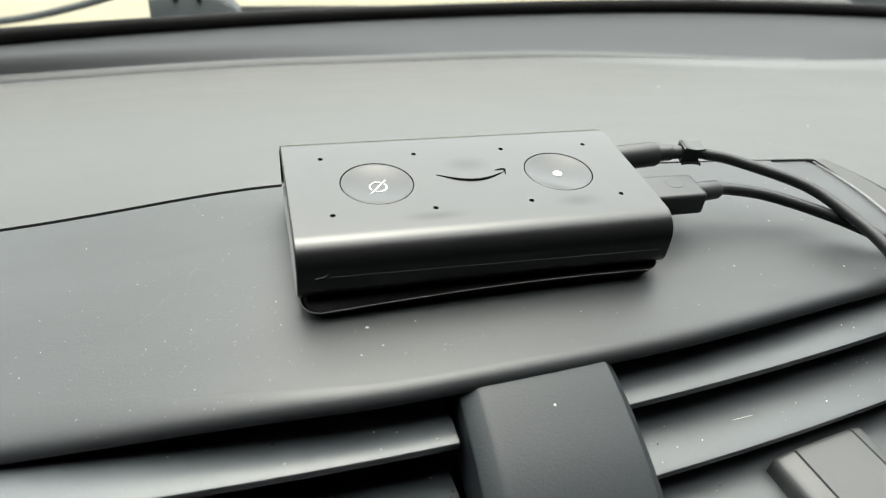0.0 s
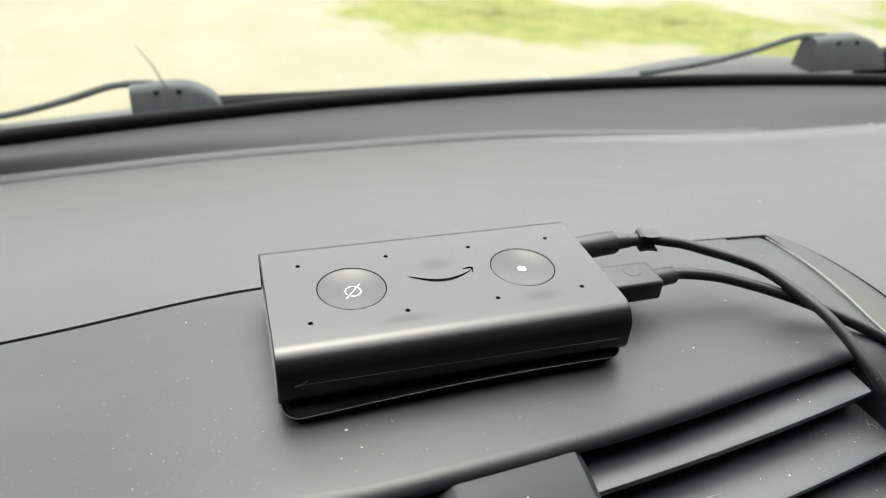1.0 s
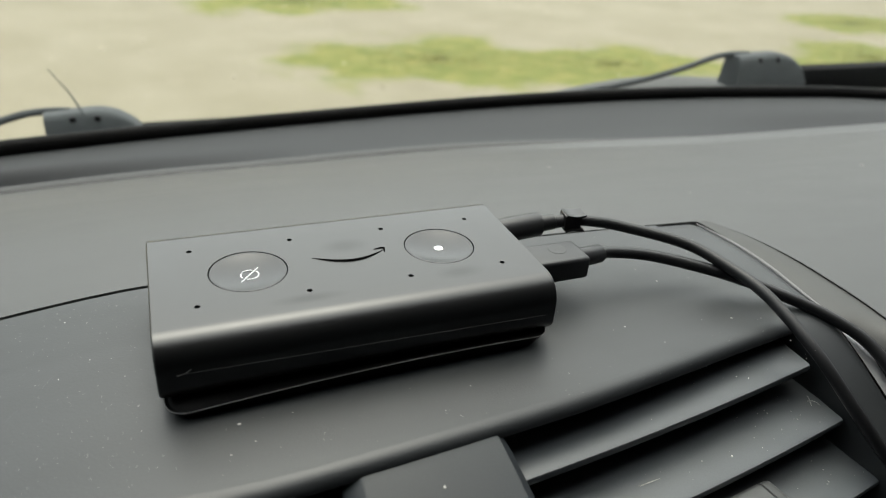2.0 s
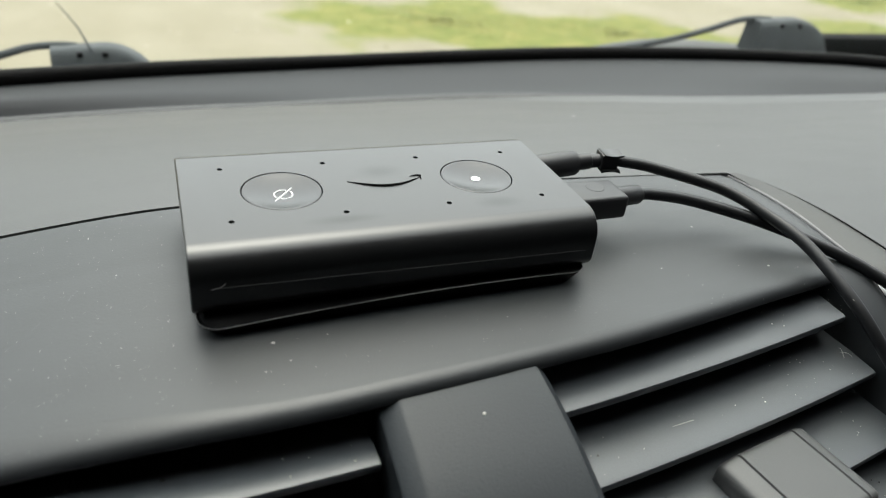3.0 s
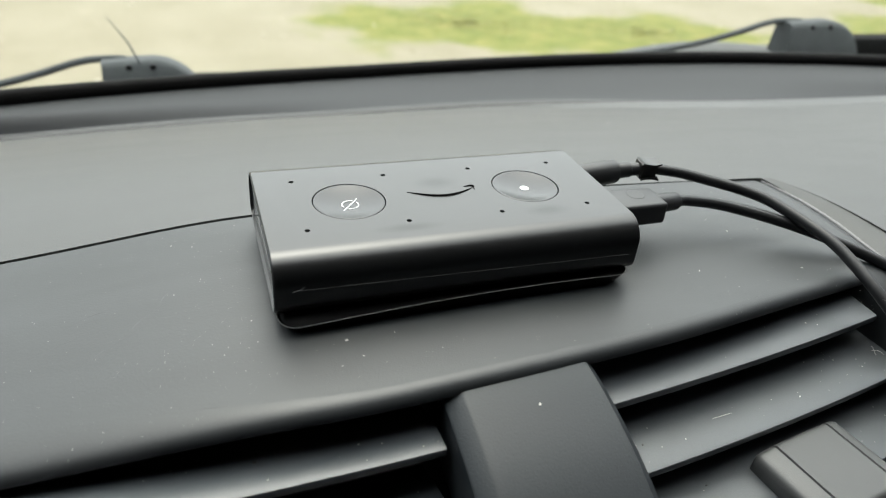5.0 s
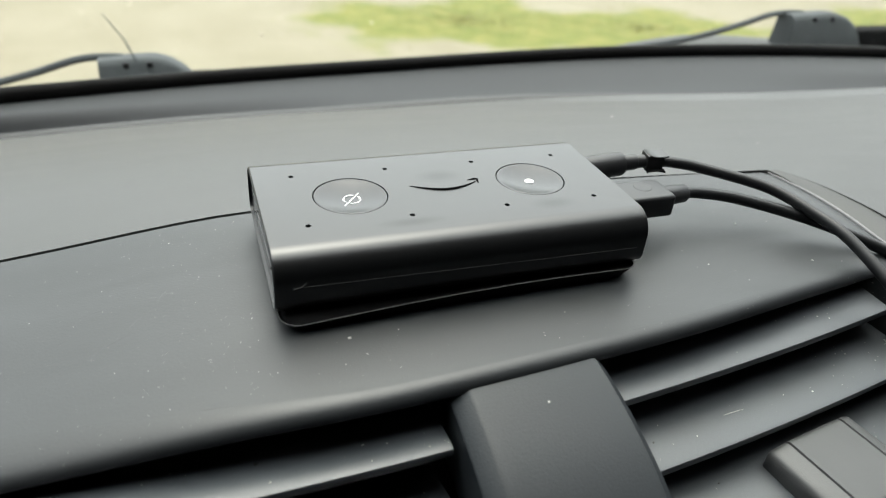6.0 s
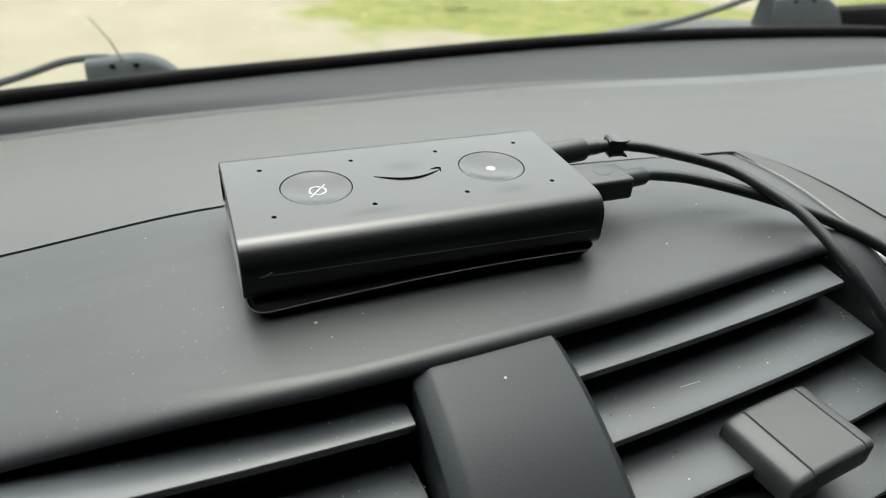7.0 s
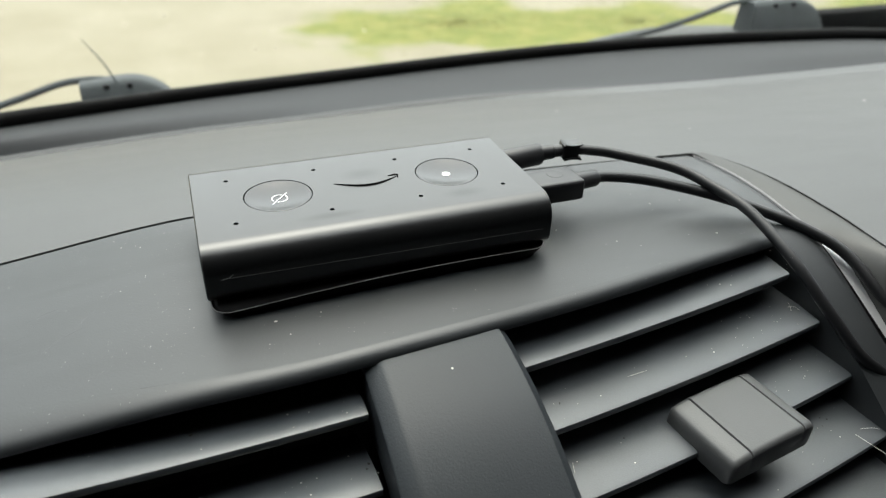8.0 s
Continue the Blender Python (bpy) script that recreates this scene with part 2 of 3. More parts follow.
dashboard = thing("dashboard", "dark grey grained plastic dashboard with dust specks under a windscreen", "dashboard")

# rear top panel, from the seam to the defroster slot
rows = []
for j, v in enumerate([0.0, 0.0008] + [k / 60 for k in range(1, 61)]):
    row = []
    for x in sorted(span(-0.72, 0.72, 145) + [0.1285, 0.1295]):
        gap = (0.0006 - 0.0004 * smooth_step((x - 0.03) / 0.08)) * (x < 0.129)
        y = SEAM_Y + gap + (ledge_y(x) - SEAM_Y - gap) * v
        row.append((x, y, dash_z(x, y) - (0.0006 if j == 0 and gap else 0)))
    rows.append(row)
part("top_panel", sheet(rows, 0.003), M_DASH, dashboard, "soft grey upper dash panel")

# panel beside the bezel, continuing the top panel towards the seats
rows = []
for j in range(41):
    y = -0.16 + (SEAM_Y + 0.16) * j / 40
    x0 = outer_x(y) + 0.0001
    rows.append([(x0 + (0.72 - x0) * s, y, dash_z(x0 + (0.72 - x0) * s, y) - 3 * max(0, -0.08 - y) ** 2) for s in (i / 30 for i in range(31))])
part("side_panel", sheet(rows, 0.003), M_DASH, dashboard)


def lip_profile(x):
    """From the seam forward, rolling over gently into the lip and back under it."""
    side = smooth_step((-x - 0.02) / 0.09)
    yl, roll, drop = lip_y(x), 0.0040 + 0.0065 * side, 0.0030 + 0.0008 * side
    out = [(SEAM_Y - 0.0006 + 0.0004 * smooth_step((x - 0.03) / 0.08) + (yl + roll - SEAM_Y) * s, -0.0006 if s == 0 else 0.0) for s in [0.0, 0.002] + span(0, 1, 18)[1:]]
    out += [(yl + roll * (1 - math.sin(a) ** 0.92), -drop * (1 - math.cos(a) ** 0.86)) for a in span(0.08, math.pi / 2, 18)]
    out += [(yl + 0.0012, -drop - 0.0006), (yl + 0.004, -drop - 0.001), (yl + 0.014, -drop - 0.0012)]
    return [(x, y, dash_z(x, y) + dz) for y, dz in out]


# vent panel: the strip in front of the seam with its rounded lip
xs = span(-0.42, 0.112, 70)
vent_panel = part("vent_panel", sheet([lip_profile(x) for x in xs]), M_PANEL, dashboard, "dark vent panel with a rounded lip")

# its end beside the vent, running down along the vent's side
rows = []
for j in range(40):
    v = j / 39
    if v < 0.5:
        y = SEAM_Y - 0.0003 + (-0.028 - SEAM_Y) * v * 2
        drop, left = 0.0, 0.112
    else:
        s = (v - 0.5) * 2
        y = -0.028 - 0.06 * s
        drop = 0.045 * s ** 1.25
        left = 0.1125 + 0.0105 * s
    right = edge_x(y)
    row = []
    for u in (0, 0.12, 0.25, 0.4, 0.55, 0.7, 0.82, 0.92, 1.0):
        x = left + (right - left) * u
        row.append((x, y, dash_z(x, y) - drop - 0.001 * max(0, u - 0.85) / 0.15))
    row.append((right + 0.0006, y, row[-1][2] - 0.006))
    row.insert(0, (left + 0.0005, y + (0.004 if v >= 0.5 else 0), row[0][2] - (0.02 if v >= 0.5 else 0.001)))
    if j == 0:
        row = [(x, y, z - 0.0006) for x, y, z in row]
    rows.append(row)
part("panel_end", sheet(rows), M_PANEL, dashboard)

# pale bead along the edge of the panel end, its shine put into the colour
bead = [(edge_x(y) + 0.0004, y, dash_z(edge_x(y), y) - 0.0008) for y in span(0.0285, -0.03, 30)]
part("edge_bead", tube(bead, [0.0003 + 0.0003 * math.sin(math.pi * i / 29) for i in range(30)], 8), M_SHINE, dashboard, "pale edge of the panel with painted shine")

# bezel between the panel end and the outer line, growing out of the top panel
rows = []
for j in range(50):
    y = SEAM_Y - 0.15 * j / 49
    a, b = edge_x(min(y, SEAM_Y)) + 0.0007, outer_x(y)
    b = max(b, a + 0.001)
    grow = smooth_step((0.027 - y) / 0.04)
    low = 3 * max(0, -0.03 - y) ** 1.2
    rows.append([(a + (b - a) * u, y, dash_z(a + (b - a) * u, y) - 0.0005 * grow - 0.0022 * grow * (1 - u) ** 2 - low * (1 - u) ** 2) for u in span(0, 1, 9)])
part("bezel", sheet(rows), M_BEZEL, dashboard, "curved grey bezel round the vent panel")
line = [(outer_x(y) + 0.0003, y, dash_z(outer_x(y), y) - 0.0004) for y in span(0.0265, -0.035, 30)]
part("bezel_gap", tube(line, [0.00006 + 0.00026 * min(1, i / 14) for i in range(30)], 6), M_GAP, dashboard, "thin dark gap beside the bezel")

# silver insert low on the bezel
rows = []
for j in range(24):
    s = j / 23
    y = -0.027 - 0.06 * s
    a = edge_x(y) + 0.0008
    z = dash_z(a, y) - 0.002 - 0.042 * s ** 1.25
    rows.append([(a + (0.0005 + 0.016 * min(1, s * 2.2)) * u, y + 0.003 * u * s, z + 0.001 + 0.004 * u * s) for u in span(0, 1, 6)])
part("silver_insert", sheet(rows), M_SILVER, dashboard, "satin silver trim insert")

# defroster slot and the strip that runs to the glass
rows = [[(x, ledge_y(x) + d, dash_z(x, ledge_y(x)) + h) for x in span(-0.72, 0.72, 73)] for d, h in ((-0.001, -0.0062), (0.0026, -0.0062))]
part("defroster_slot", sheet(rows), M_GAP, dashboard, "narrow dark defroster slot")
rows = [[(x, ledge_y(x) + d, dash_z(x, ledge_y(x)) + h - 0.0026 * smooth_step((x - 0.1) / 0.16)) for x in span(-0.6, 0.26, 87)] for d, h in ((0.0007, -0.003), (0.0009, -0.0006), (0.0020, 0.0004), (0.005, 0.0012), (0.008, 0.0011), (0.0105, 0.0), (0.0125, -0.003), (0.013, -0.007))]
part("slot_ridge", sheet(rows), M_RIDGE, dashboard, "rounded ridge behind the defroster slot")
part("seam_gap", sheet([[(x, SEAM_Y + d, dash_z(x, SEAM_Y) - 0.0009) for x in span(-0.42, 0.1285, 60)] for d in (-0.0011, 0.0011)]), M_GAP, dashboard, "dark seam between two dash panels")
rows = []
for d in (0, 0.02, 0.06, 0.12, 0.2, 0.28, 0.36, 0.44, 0.52, 0.6, 0.68, 0.76, 0.84, 0.92, 1.0):
    row = []
    for x in span(-0.72, 0.72, 73):
        slot = 0.0022 * smooth_step((0.26 - x) / 0.03) + 0.0006
        y0, z0 = ledge_y(x) + slot, dash_z(x, ledge_y(x)) - 0.001 - 0.005 * smooth_step((0.27 - x) / 0.08)
        y1, z1 = base_y(x), base_z(x)
        rise = min(1.0, d / 0.42)
        row.append((x, y0 + (y1 - y0) * d, z0 + (z1 - z0) * (rise - 0.08 * math.sin(2 * math.pi * rise)) - (0.003 if d == 0 else 0)))
    rows.append(row)
part("defroster_strip", sheet(rows), M_STRIP, dashboard, "dark strip along the foot of the windscreen")

# faint scratches on the panel beside the speaker
for x, y, long, turn in ((-0.074, -0.016, 0.010, 35), (-0.079, -0.004, 0.006, 20), (-0.069, -0.010, 0.005, 50), (-0.085, -0.012, 0.007, 28), (-0.064, -0.003, 0.004, 65)):
    way = Vector((math.cos(radians(turn)), math.sin(radians(turn)), 0)) * long
    line = [Vector((x, y, 0)) + way * (t - 0.5) + Vector((-way.y, way.x, 0)) * 0.06 * math.sin(4 * t) for t in span(0, 1, 8)]
    part("scratch", tube([(q.x, q.y, dash_z(q.x, q.y)) for q in line], [0.00001 + 0.00002 * math.sin(math.pi * t) for t in span(0, 1, 8)], 5), M_SLAT, dashboard, "faint scratch")

# ---- air vent ----
air_vent = thing("air_vent", "black dashboard air vent with curved dusty slats", "air vent")
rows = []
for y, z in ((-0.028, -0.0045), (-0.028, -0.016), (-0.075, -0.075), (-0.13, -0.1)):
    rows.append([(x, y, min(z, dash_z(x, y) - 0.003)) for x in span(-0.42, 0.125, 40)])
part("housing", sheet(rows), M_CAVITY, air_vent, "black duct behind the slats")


LEFT_SAG, RIGHT_SAG = 0.0065, -0.0010


def slat_top(x, y, k):
    """Height of slat k's upper face at a place in plan."""
    back = float(np.interp(y - slat_y(x, k), (0.001, 0.005, 0.009, 0.014, 0.023), (0, 0.06, 0.2, 0.45, 1)))
    return -0.0105 - 0.01 * k - back * (LEFT_SAG if x < 0 else RIGHT_SAG)


def slat(x0, x1, k, sag, depth=0.023):
    z = -0.0105 - 0.010 * k
    section = ((0.0, -0.0009), (0.0003, -0.0002), (0.0010, 0.0), (0.005, -0.06 * sag), (0.009, -0.2 * sag), (0.014, -0.45 * sag), (depth, -sag), (depth, -sag - 0.0016), (0.0012, -0.0024), (0.0003, -0.0021))
    bm = bmesh.new()
    rings = []
    n = max(6, int((x1 - x0) / 0.006))
    for x in span(x0, x1, n):
        rings.append([bm.verts.new((x, slat_y(x, k) + d, z + h)) for d, h in section])
    m = len(section)
    for a, b in zip(rings, rings[1:]):
        for i in range(m):
            bm.faces.new((a[i], a[(i + 1) % m], b[(i + 1) % m], b[i]))
    bm.faces.new(rings[0])
    bm.faces.new(rings[-1][::-1])
    return bm


for k, end in enumerate((0.1115, 0.1155, 0.1185, 0.121, 0.1225)):
    part("slat", slat(0.018, end, k, RIGHT_SAG), M_SLAT, air_vent)
    part("slat", slat(-0.42, -0.0146 - 0.0004 * k, k, LEFT_SAG), M_SLAT, air_vent)


def divider():
    """Chamfered bar that follows the vent's slope between the two halves."""
    bm = bmesh.new()
    path = spline(((0, -0.0424, -0.0062), (0, -0.0426, -0.0046), (0, -0.0434, -0.0030), (0, -0.0452, -0.0021), (0, -0.054, -0.0036), (0, -0.066, -0.0072), (0, -0.079, -0.0135), (0, -0.096, -0.024), (0, -0.115, -0.04)), 6)
    rings = []
    for i, p in enumerate(path):
        s = i / (len(path) - 1)
        grow = 0.001 * s
        cut = max(0, 1 - i / 14) ** 2
        a, b = -0.0132 - grow + 0.0012 * cut, 0.0204 + grow - 0.0012 * cut
        sec = [(a + 0.0008, -0.02), (a, -0.0034), (a + 0.00005, -0.0027), (a + 0.0005, -0.0021), (a + 0.0032, -0.0003), (a + 0.0038, -0.00005), (a + 0.0046, 0), (b - 0.0030, 0), (b - 0.0024, -0.0001), (b - 0.0003, -0.0022), (b, -0.003), (b, -0.02)]
        rings.append([bm.verts.new((x, p.y, p.z + h)) for x, h in sec])
    for a, b in zip(rings, rings[1:]):
        for i in range(len(a) - 1):
            bm.faces.new((a[i], a[i + 1], b[i + 1], b[i]))
    bm.faces.new(rings[0])
    return bm


div = part("divider", divider(), M_DIVIDER, air_vent, "smooth black divider bar with chamfered sides")
div.data.set_sharp_from_angle(angle=radians(26))

# sliding knob on the third slat
knob_at = pose(0.0744, -0.0686, -0.0300, 0, 0, 8)


def knob_mesh():
    """Rounded pad with two grooves across its face."""
    stations = [(-0.0139, 0.0020, 0.90), (-0.0138, 0.0030, 0.95), (-0.0134, 0.0039, 0.98), (-0.0128, 0.0044, 1.0), (-0.0114, 0.0048, 1.0), (-0.0086, 0.0053, 1.0), (-0.0084, 0.0049, 1.0), (-0.0081, 0.0049, 1.0), (-0.0079, 0.0054, 1.0), (0.0, 0.0056, 1.0), (0.0092, 0.0055, 1.0), (0.0094, 0.0051, 1.0), (0.0097, 0.0051, 1.0), (0.0099, 0.0055, 1.0), (0.0118, 0.0053, 1.0), (0.0128, 0.0050, 0.99), (0.0136, 0.0042, 0.97), (0.0141, 0.0026, 0.92)]
    out = []
    for x, top, scale in stations:
        low, half = -0.0030 * scale, 0.0105 * scale
        r = min(0.0015, (top - low) * 0.4)
        sec = []
        for cy, cz, a0 in ((half - r, top - r, 0), (-half + r, top - r, 90), (-half + r, low + r, 180), (half - r, low + r, 270)):
            sec += [(cy + r * math.cos(radians(a0 + 18 * k)), cz + r * math.sin(radians(a0 + 18 * k))) for k in range(6)]
        out.append((x, sec))
    bm = bmesh.new()
    rings = [[bm.verts.new((x, y, z)) for y, z in sec] for x, sec in out]
    for a, b in zip(rings, rings[1:]):
        for i in range(len(a)):
            bm.faces.new((a[i], a[(i + 1) % len(a)], b[(i + 1) % len(b)], b[i]))
    bm.faces.new(rings[0])
    bm.faces.new(rings[-1][::-1])
    return bm


knob = part("adjuster_knob", knob_mesh(), M_KNOB, air_vent, "grey rubberised adjuster knob with two grooves")
knob.matrix_basis = knob_at

# ---- windscreen ----
window_1 = thing("window_1", "large raked car windscreen with a black rubber seal", "windscreen", kind="structure")
RUN, RISE = 0.40, 0.48
rows = [[(x, base_y(x) + 0.004 - s * RUN, base_z(x) + 0.006 + s * RISE) for x in span(-0.72, 0.72, 37)] for s in span(0, 1, 6)]
bm = sheet(rows, 0.005)
pane = part("pane", bm, M_GLASS, window_1, "clear glass")
pane.visible_shadow = False
rows = []
for a in span(0, 2 * math.pi, 11):
    rows.append([(x, base_y(x) + 0.0035 + 0.0046 * math.cos(a), base_z(x) + 0.0024 + 0.0048 * math.sin(a)) for x in span(-0.72, 0.72, 73)])
part("seal", sheet(rows), M_BLACK, window_1, "black rubber seal")

# ---- smart speaker ----
speaker = thing("smart_speaker", "small matte black dash speaker with two round buttons", "speaker", at=(0, 0, 0.0027))
L, W, H = 0.0425, 0.023, 0.0133


def stadium(inset=0.0, n=10):
    """Cross section of the shell: flat top and bottom, rounded front and rear."""
    out, up, low = [], 0.0058, 0.0034
    for cx, cz, a0, r in ((W - up, H - up, 0, up), (up - W, H - up, 90, up), (low - W, low, 180, low), (W - low, low, 270, low)):
        r -= inset
        for i in range(n + 1):
            a = radians(a0 + 90 * i / n)
            out.append((cx + r * math.cos(a), cz + r * math.sin(a)))
    return out


def loft(sections):
    bm = bmesh.new()
    rings = [[bm.verts.new((x, y, z)) for y, z in sec] for x, sec in sections]
    m = len(rings[0])
    for a, b in zip(rings, rings[1:]):
        for i in range(m):
            bm.faces.new((a[i], a[(i + 1) % m], b[(i + 1) % m], b[i]))
    bm.faces.new(rings[0])
    bm.faces.new(rings[-1][::-1])
    return bm


e = 0.0003


def recessed(bm, holes):
    """The solid bm with round recesses (x, y, radius, depth) sunk into its top."""
    solid_ob = new("shell", finish("shell", bm, M_SHELL))
    cut = bmesh.new()
    for x, y, r, depth in holes:
        bmesh.ops.create_cone(cut, cap_ends=True, segments=48 if r > 0.002 else 16, radius1=r, radius2=r, depth=0.004, matrix=Matrix.Translation((x, y, H - depth + 0.002)))
    cutter = new("cutter", finish("cutter", cut, M_GAP, False))
    mod = solid_ob.modifiers.new("recess", "BOOLEAN")
    mod.operation, mod.object, mod.solver = "DIFFERENCE", cutter, "EXACT"
    bpy.context.view_layer.update()
    me = bpy.data.meshes.new_from_object(solid_ob.evaluated_get(bpy.context.evaluated_depsgraph_get()))
    solid_ob.modifiers.clear()
    solid_ob.data = me
    bpy.data.objects.remove(cutter)
    for p in me.polygons:
        p.use_smooth = True
    me.set_sharp_from_angle(angle=radians(40))
    return solid_ob


HOLES = [(x, y, 0.0006, 0.001) for x in (-0.0336, -0.0112, 0.0112, 0.0336) for y in (-0.0112, 0.0115)]
shell = recessed(loft([(-L + 0.0012, stadium(0.001)), (-L + 0.0012, stadium(0.0008)), (-L, stadium(0.0007)), (-L, stadium(e)), (-L + e, stadium()), (L - e, stadium()), (L, stadium(e)), (L, stadium(0.0007)), (L - 0.0008, stadium(0.0008)), (L - 0.0008, stadium(0.001))]), HOLES + [(-0.0222, 0, 0.00845, 0.0022), (0.0222, 0, 0.00845, 0.0022)])
shell.parent = speaker
part("end_cap", loft([(-L + 0.0006, stadium(0.0011)), (-L + 0.0013, stadium(0.0011))]), M_BUTTON, speaker, "recessed flat end cap")
part("end_cap", loft([(L - 0.0009, stadium(0.0011)), (L - 0.0003, stadium(0.0011))]), M_BUTTON, speaker, "recessed flat end cap")
part("slot", box(-L + 0.0003, -L + 0.0009, -0.0155, 0.0075, 0.0066, 0.0072, 0.0001, 1), M_SHINE, speaker, "thin pale slot in the end cap")


def button(x):
    """A dished cap that sits in its recess with a fine gap all round."""
    part("button_gap", lathe(((0.0084, -0.0021), (0.0084, -0.0018), (0, -0.0018)), (x, 0, H)), M_GAP, speaker)
    r, dish = 0.0082, 0.0009
    prof = [(r, -0.0019), (r, -0.00012), (r - 0.0001, -0.00003)] + [((r - 0.0002) * (1 - s), -0.00002 - dish * (1 - (1 - s) ** 2)) for s in span(0, 1, 14)]
    prof[-1] = (0, prof[-1][1])
    return part("button", lathe(prof, (x, 0, H)), M_BUTTON, speaker, "round dished button")


mute = button(-0.0222)
action = button(0.0222)
top = H - 0.00085


def arc(points, r, bm=None):
    return tube(points, r, 6, bm)


ICON = Matrix.Translation((-0.0220, -0.0004, top))
bm = bmesh.new()
for a0, a1 in ((65, 215), (245, 395)):
    arc([ICON @ Vector((0.0019 * math.cos(radians(a)), 0.0019 * math.sin(radians(a)), 0)) for a in span(a0, a1, 14)], 0.00015, bm)
arc([ICON @ Vector((-0.0021, -0.0026, 0)), ICON @ Vector((0.0021, 0.0026, 0))], 0.00015, bm)
part("mute_icon", bm, M_WHITE, mute, "white crossed-out ring icon")
part("dot", lathe(((0.0011, 0), (0.0011, 0.0001), (0.0009, 0.00014), (0, 0.00015)), (0.0222, 0.0002, H - 0.0009), 24), M_LED, action, "white dot")
for x in (-0.0336, -0.0112, 0.0112, 0.0336):
    for y in (-0.0112, 0.0115):
        part("microphone_hole", lathe(((0.00058, -0.0009), (0.00056, -0.0007), (0, -0.0007)), (x, y, H), 16), M_GAP, speaker)
# printed curved mark between the buttons
bm = bmesh.new()
curve_pts = [(-0.0079 + 0.0165 * s, 0.0017 - 0.0034 * math.sin(math.pi * min(1, s * 0.92)) + 0.0004 * s, H + 0.00002) for s in span(0, 1, 20)]
tube(curve_pts, [0.00008 + 0.00028 * math.sin(math.pi * s) ** 0.8 for s in span(0, 1, 20)], 6, bm)
tube([(0.0066, 0.0021, H + 0.00002), (0.0084, 0.0024, H + 0.00002), (0.0091, 0.0021, H + 0.00002), (0.0087, 0.0002, H + 0.00002)], [0.0001, 0.00025, 0.0003, 0.0001], 6, bm)
part("printed_mark", bm, M_GAP, speaker, "dark curved printed mark")
joint = [(x, -W - 0.00003, 0.0059 - 0.018 * x) for x in span(-0.0375, 0.040, 14)]
part("shell_joint", tube(joint, 0.00005, 6), M_PADRIM, speaker, "hairline joint along the front")
part("nick", tube(((-0.0388, -W - 0.00004, 0.0064), (-0.0372, -W - 0.00006, 0.0067), (-0.0362, -W - 0.00004, 0.0074)), 0.0001, 6), M_SHINE, speaker, "pale nick in the shell")

# ---- pad under the speaker ----
mount_pad = thing("mount_pad", "thin black rubber pad with a raised rim under the speaker", "mount pad")


def pad_outline(grow=0.0):
    out, r = [], 0.0045
    x0, x1, y0, y1 = -0.0418 - grow, 0.0418 + grow, -0.0258 - grow, 0.0235 + grow
    for cx, cy, a0 in ((x1 - r, y1 - r, 0), (x0 + r, y1 - r, 90), (x0 + r, y0 + r, 180), (x1 - r, y0 + r, 270)):
        for i in range(8):
            a = radians(a0 + 90 * i / 7)
            out.append((cx + r * math.cos(a), cy + r * math.sin(a)))
    long = []
    for (xa, ya), (xb, yb) in zip(out, out[1:] + out[:1]):
        n = max(1, int(math.hypot(xb - xa, yb - ya) / 0.004))
        long += [(xa + (xb - xa) * i / n, ya + (yb - ya) * i / n) for i in range(n)]
    return [(x, y + 0.02 * (x + 0.0418)) for x, y in long]


def pad_z(x, y):
    front = max(0, (-y - 0.012) / 0.014)
    return max(dash_z(x, y), -0.003) + 0.0014 + 0.0012 * front * math.cos((x - 0.014) / 0.029)


bm = bmesh.new()
o = pad_outline()
low = [bm.verts.new((x * 0.96, y * 0.93, dash_z(x, y) - 0.0002)) for x, y in o]
high = [bm.verts.new((x, y, pad_z(x, y) + 0.0012)) for x, y in o]
inner = [bm.verts.new((x * 0.985, y * 0.97, pad_z(x, y) + 0.0011)) for x, y in o]
inner2 = [bm.verts.new((x * 0.97, y * 0.94, 0.0024)) for x, y in o]
n = len(o)
for a, b in ((low, high), (high, inner), (inner, inner2)):
    for i in range(n):
        bm.faces.new((a[i], a[(i + 1) % n], b[(i + 1) % n], b[i]))
bm.faces.new(inner2)
part("pad", bm, M_PAD, mount_pad)
# thin line along the pad's upper edge, paler than the pad
loop = [(x, y, pad_z(x, y) + 0.0013) for x, y in o]
part("rim", tube(loop + loop[:1], 0.00011, 6), M_PADRIM, mount_pad, "thin pale rim")

# ---- cables ----
audio_cable = thing("audio_cable", "black round audio cable plugged into the speaker", "cable")
part("plug", tube(((0.0424, 0.0130, 0.0100), (0.0436, 0.0130, 0.0100), (0.0438, 0.0130, 0.0100), (0.0560, 0.0125, 0.0111), (0.0568, 0.0125, 0.0112), (0.0572, 0.0125, 0.0112)), (0.0020, 0.0020, 0.0034, 0.0034, 0.0031, 0.0020), 24), M_PLUG, audio_cable)
part("strain_relief", tube(((0.0568, 0.0125, 0.0112), (0.0610, 0.0121, 0.0115), (0.0612, 0.012, 0.0115), (0.0645, 0.0116, 0.0117)), (0.0023, 0.0022, 0.0019, 0.0018), 18), M_PLUG, audio_cable)
part("cord", tube(spline(((0.0630, 0.0117, 0.0115), (0.0662, 0.0113, 0.0118), (0.0722, 0.0095, 0.0115), (0.0800, 0.0067, 0.0104), (0.0950, -0.0030, 0.0080), (0.1017, -0.0136, 0.0055), (0.1057, -0.0256, 0.0026), (0.1084, -0.0420, -0.0044), (0.1125, -0.0535, -0.0138), (0.1190, -0.0620, -0.0240), (0.1290, -0.0660, -0.0320), (0.142, -0.072, -0.044)), 8), 0.0016), M_CORD, audio_cable)

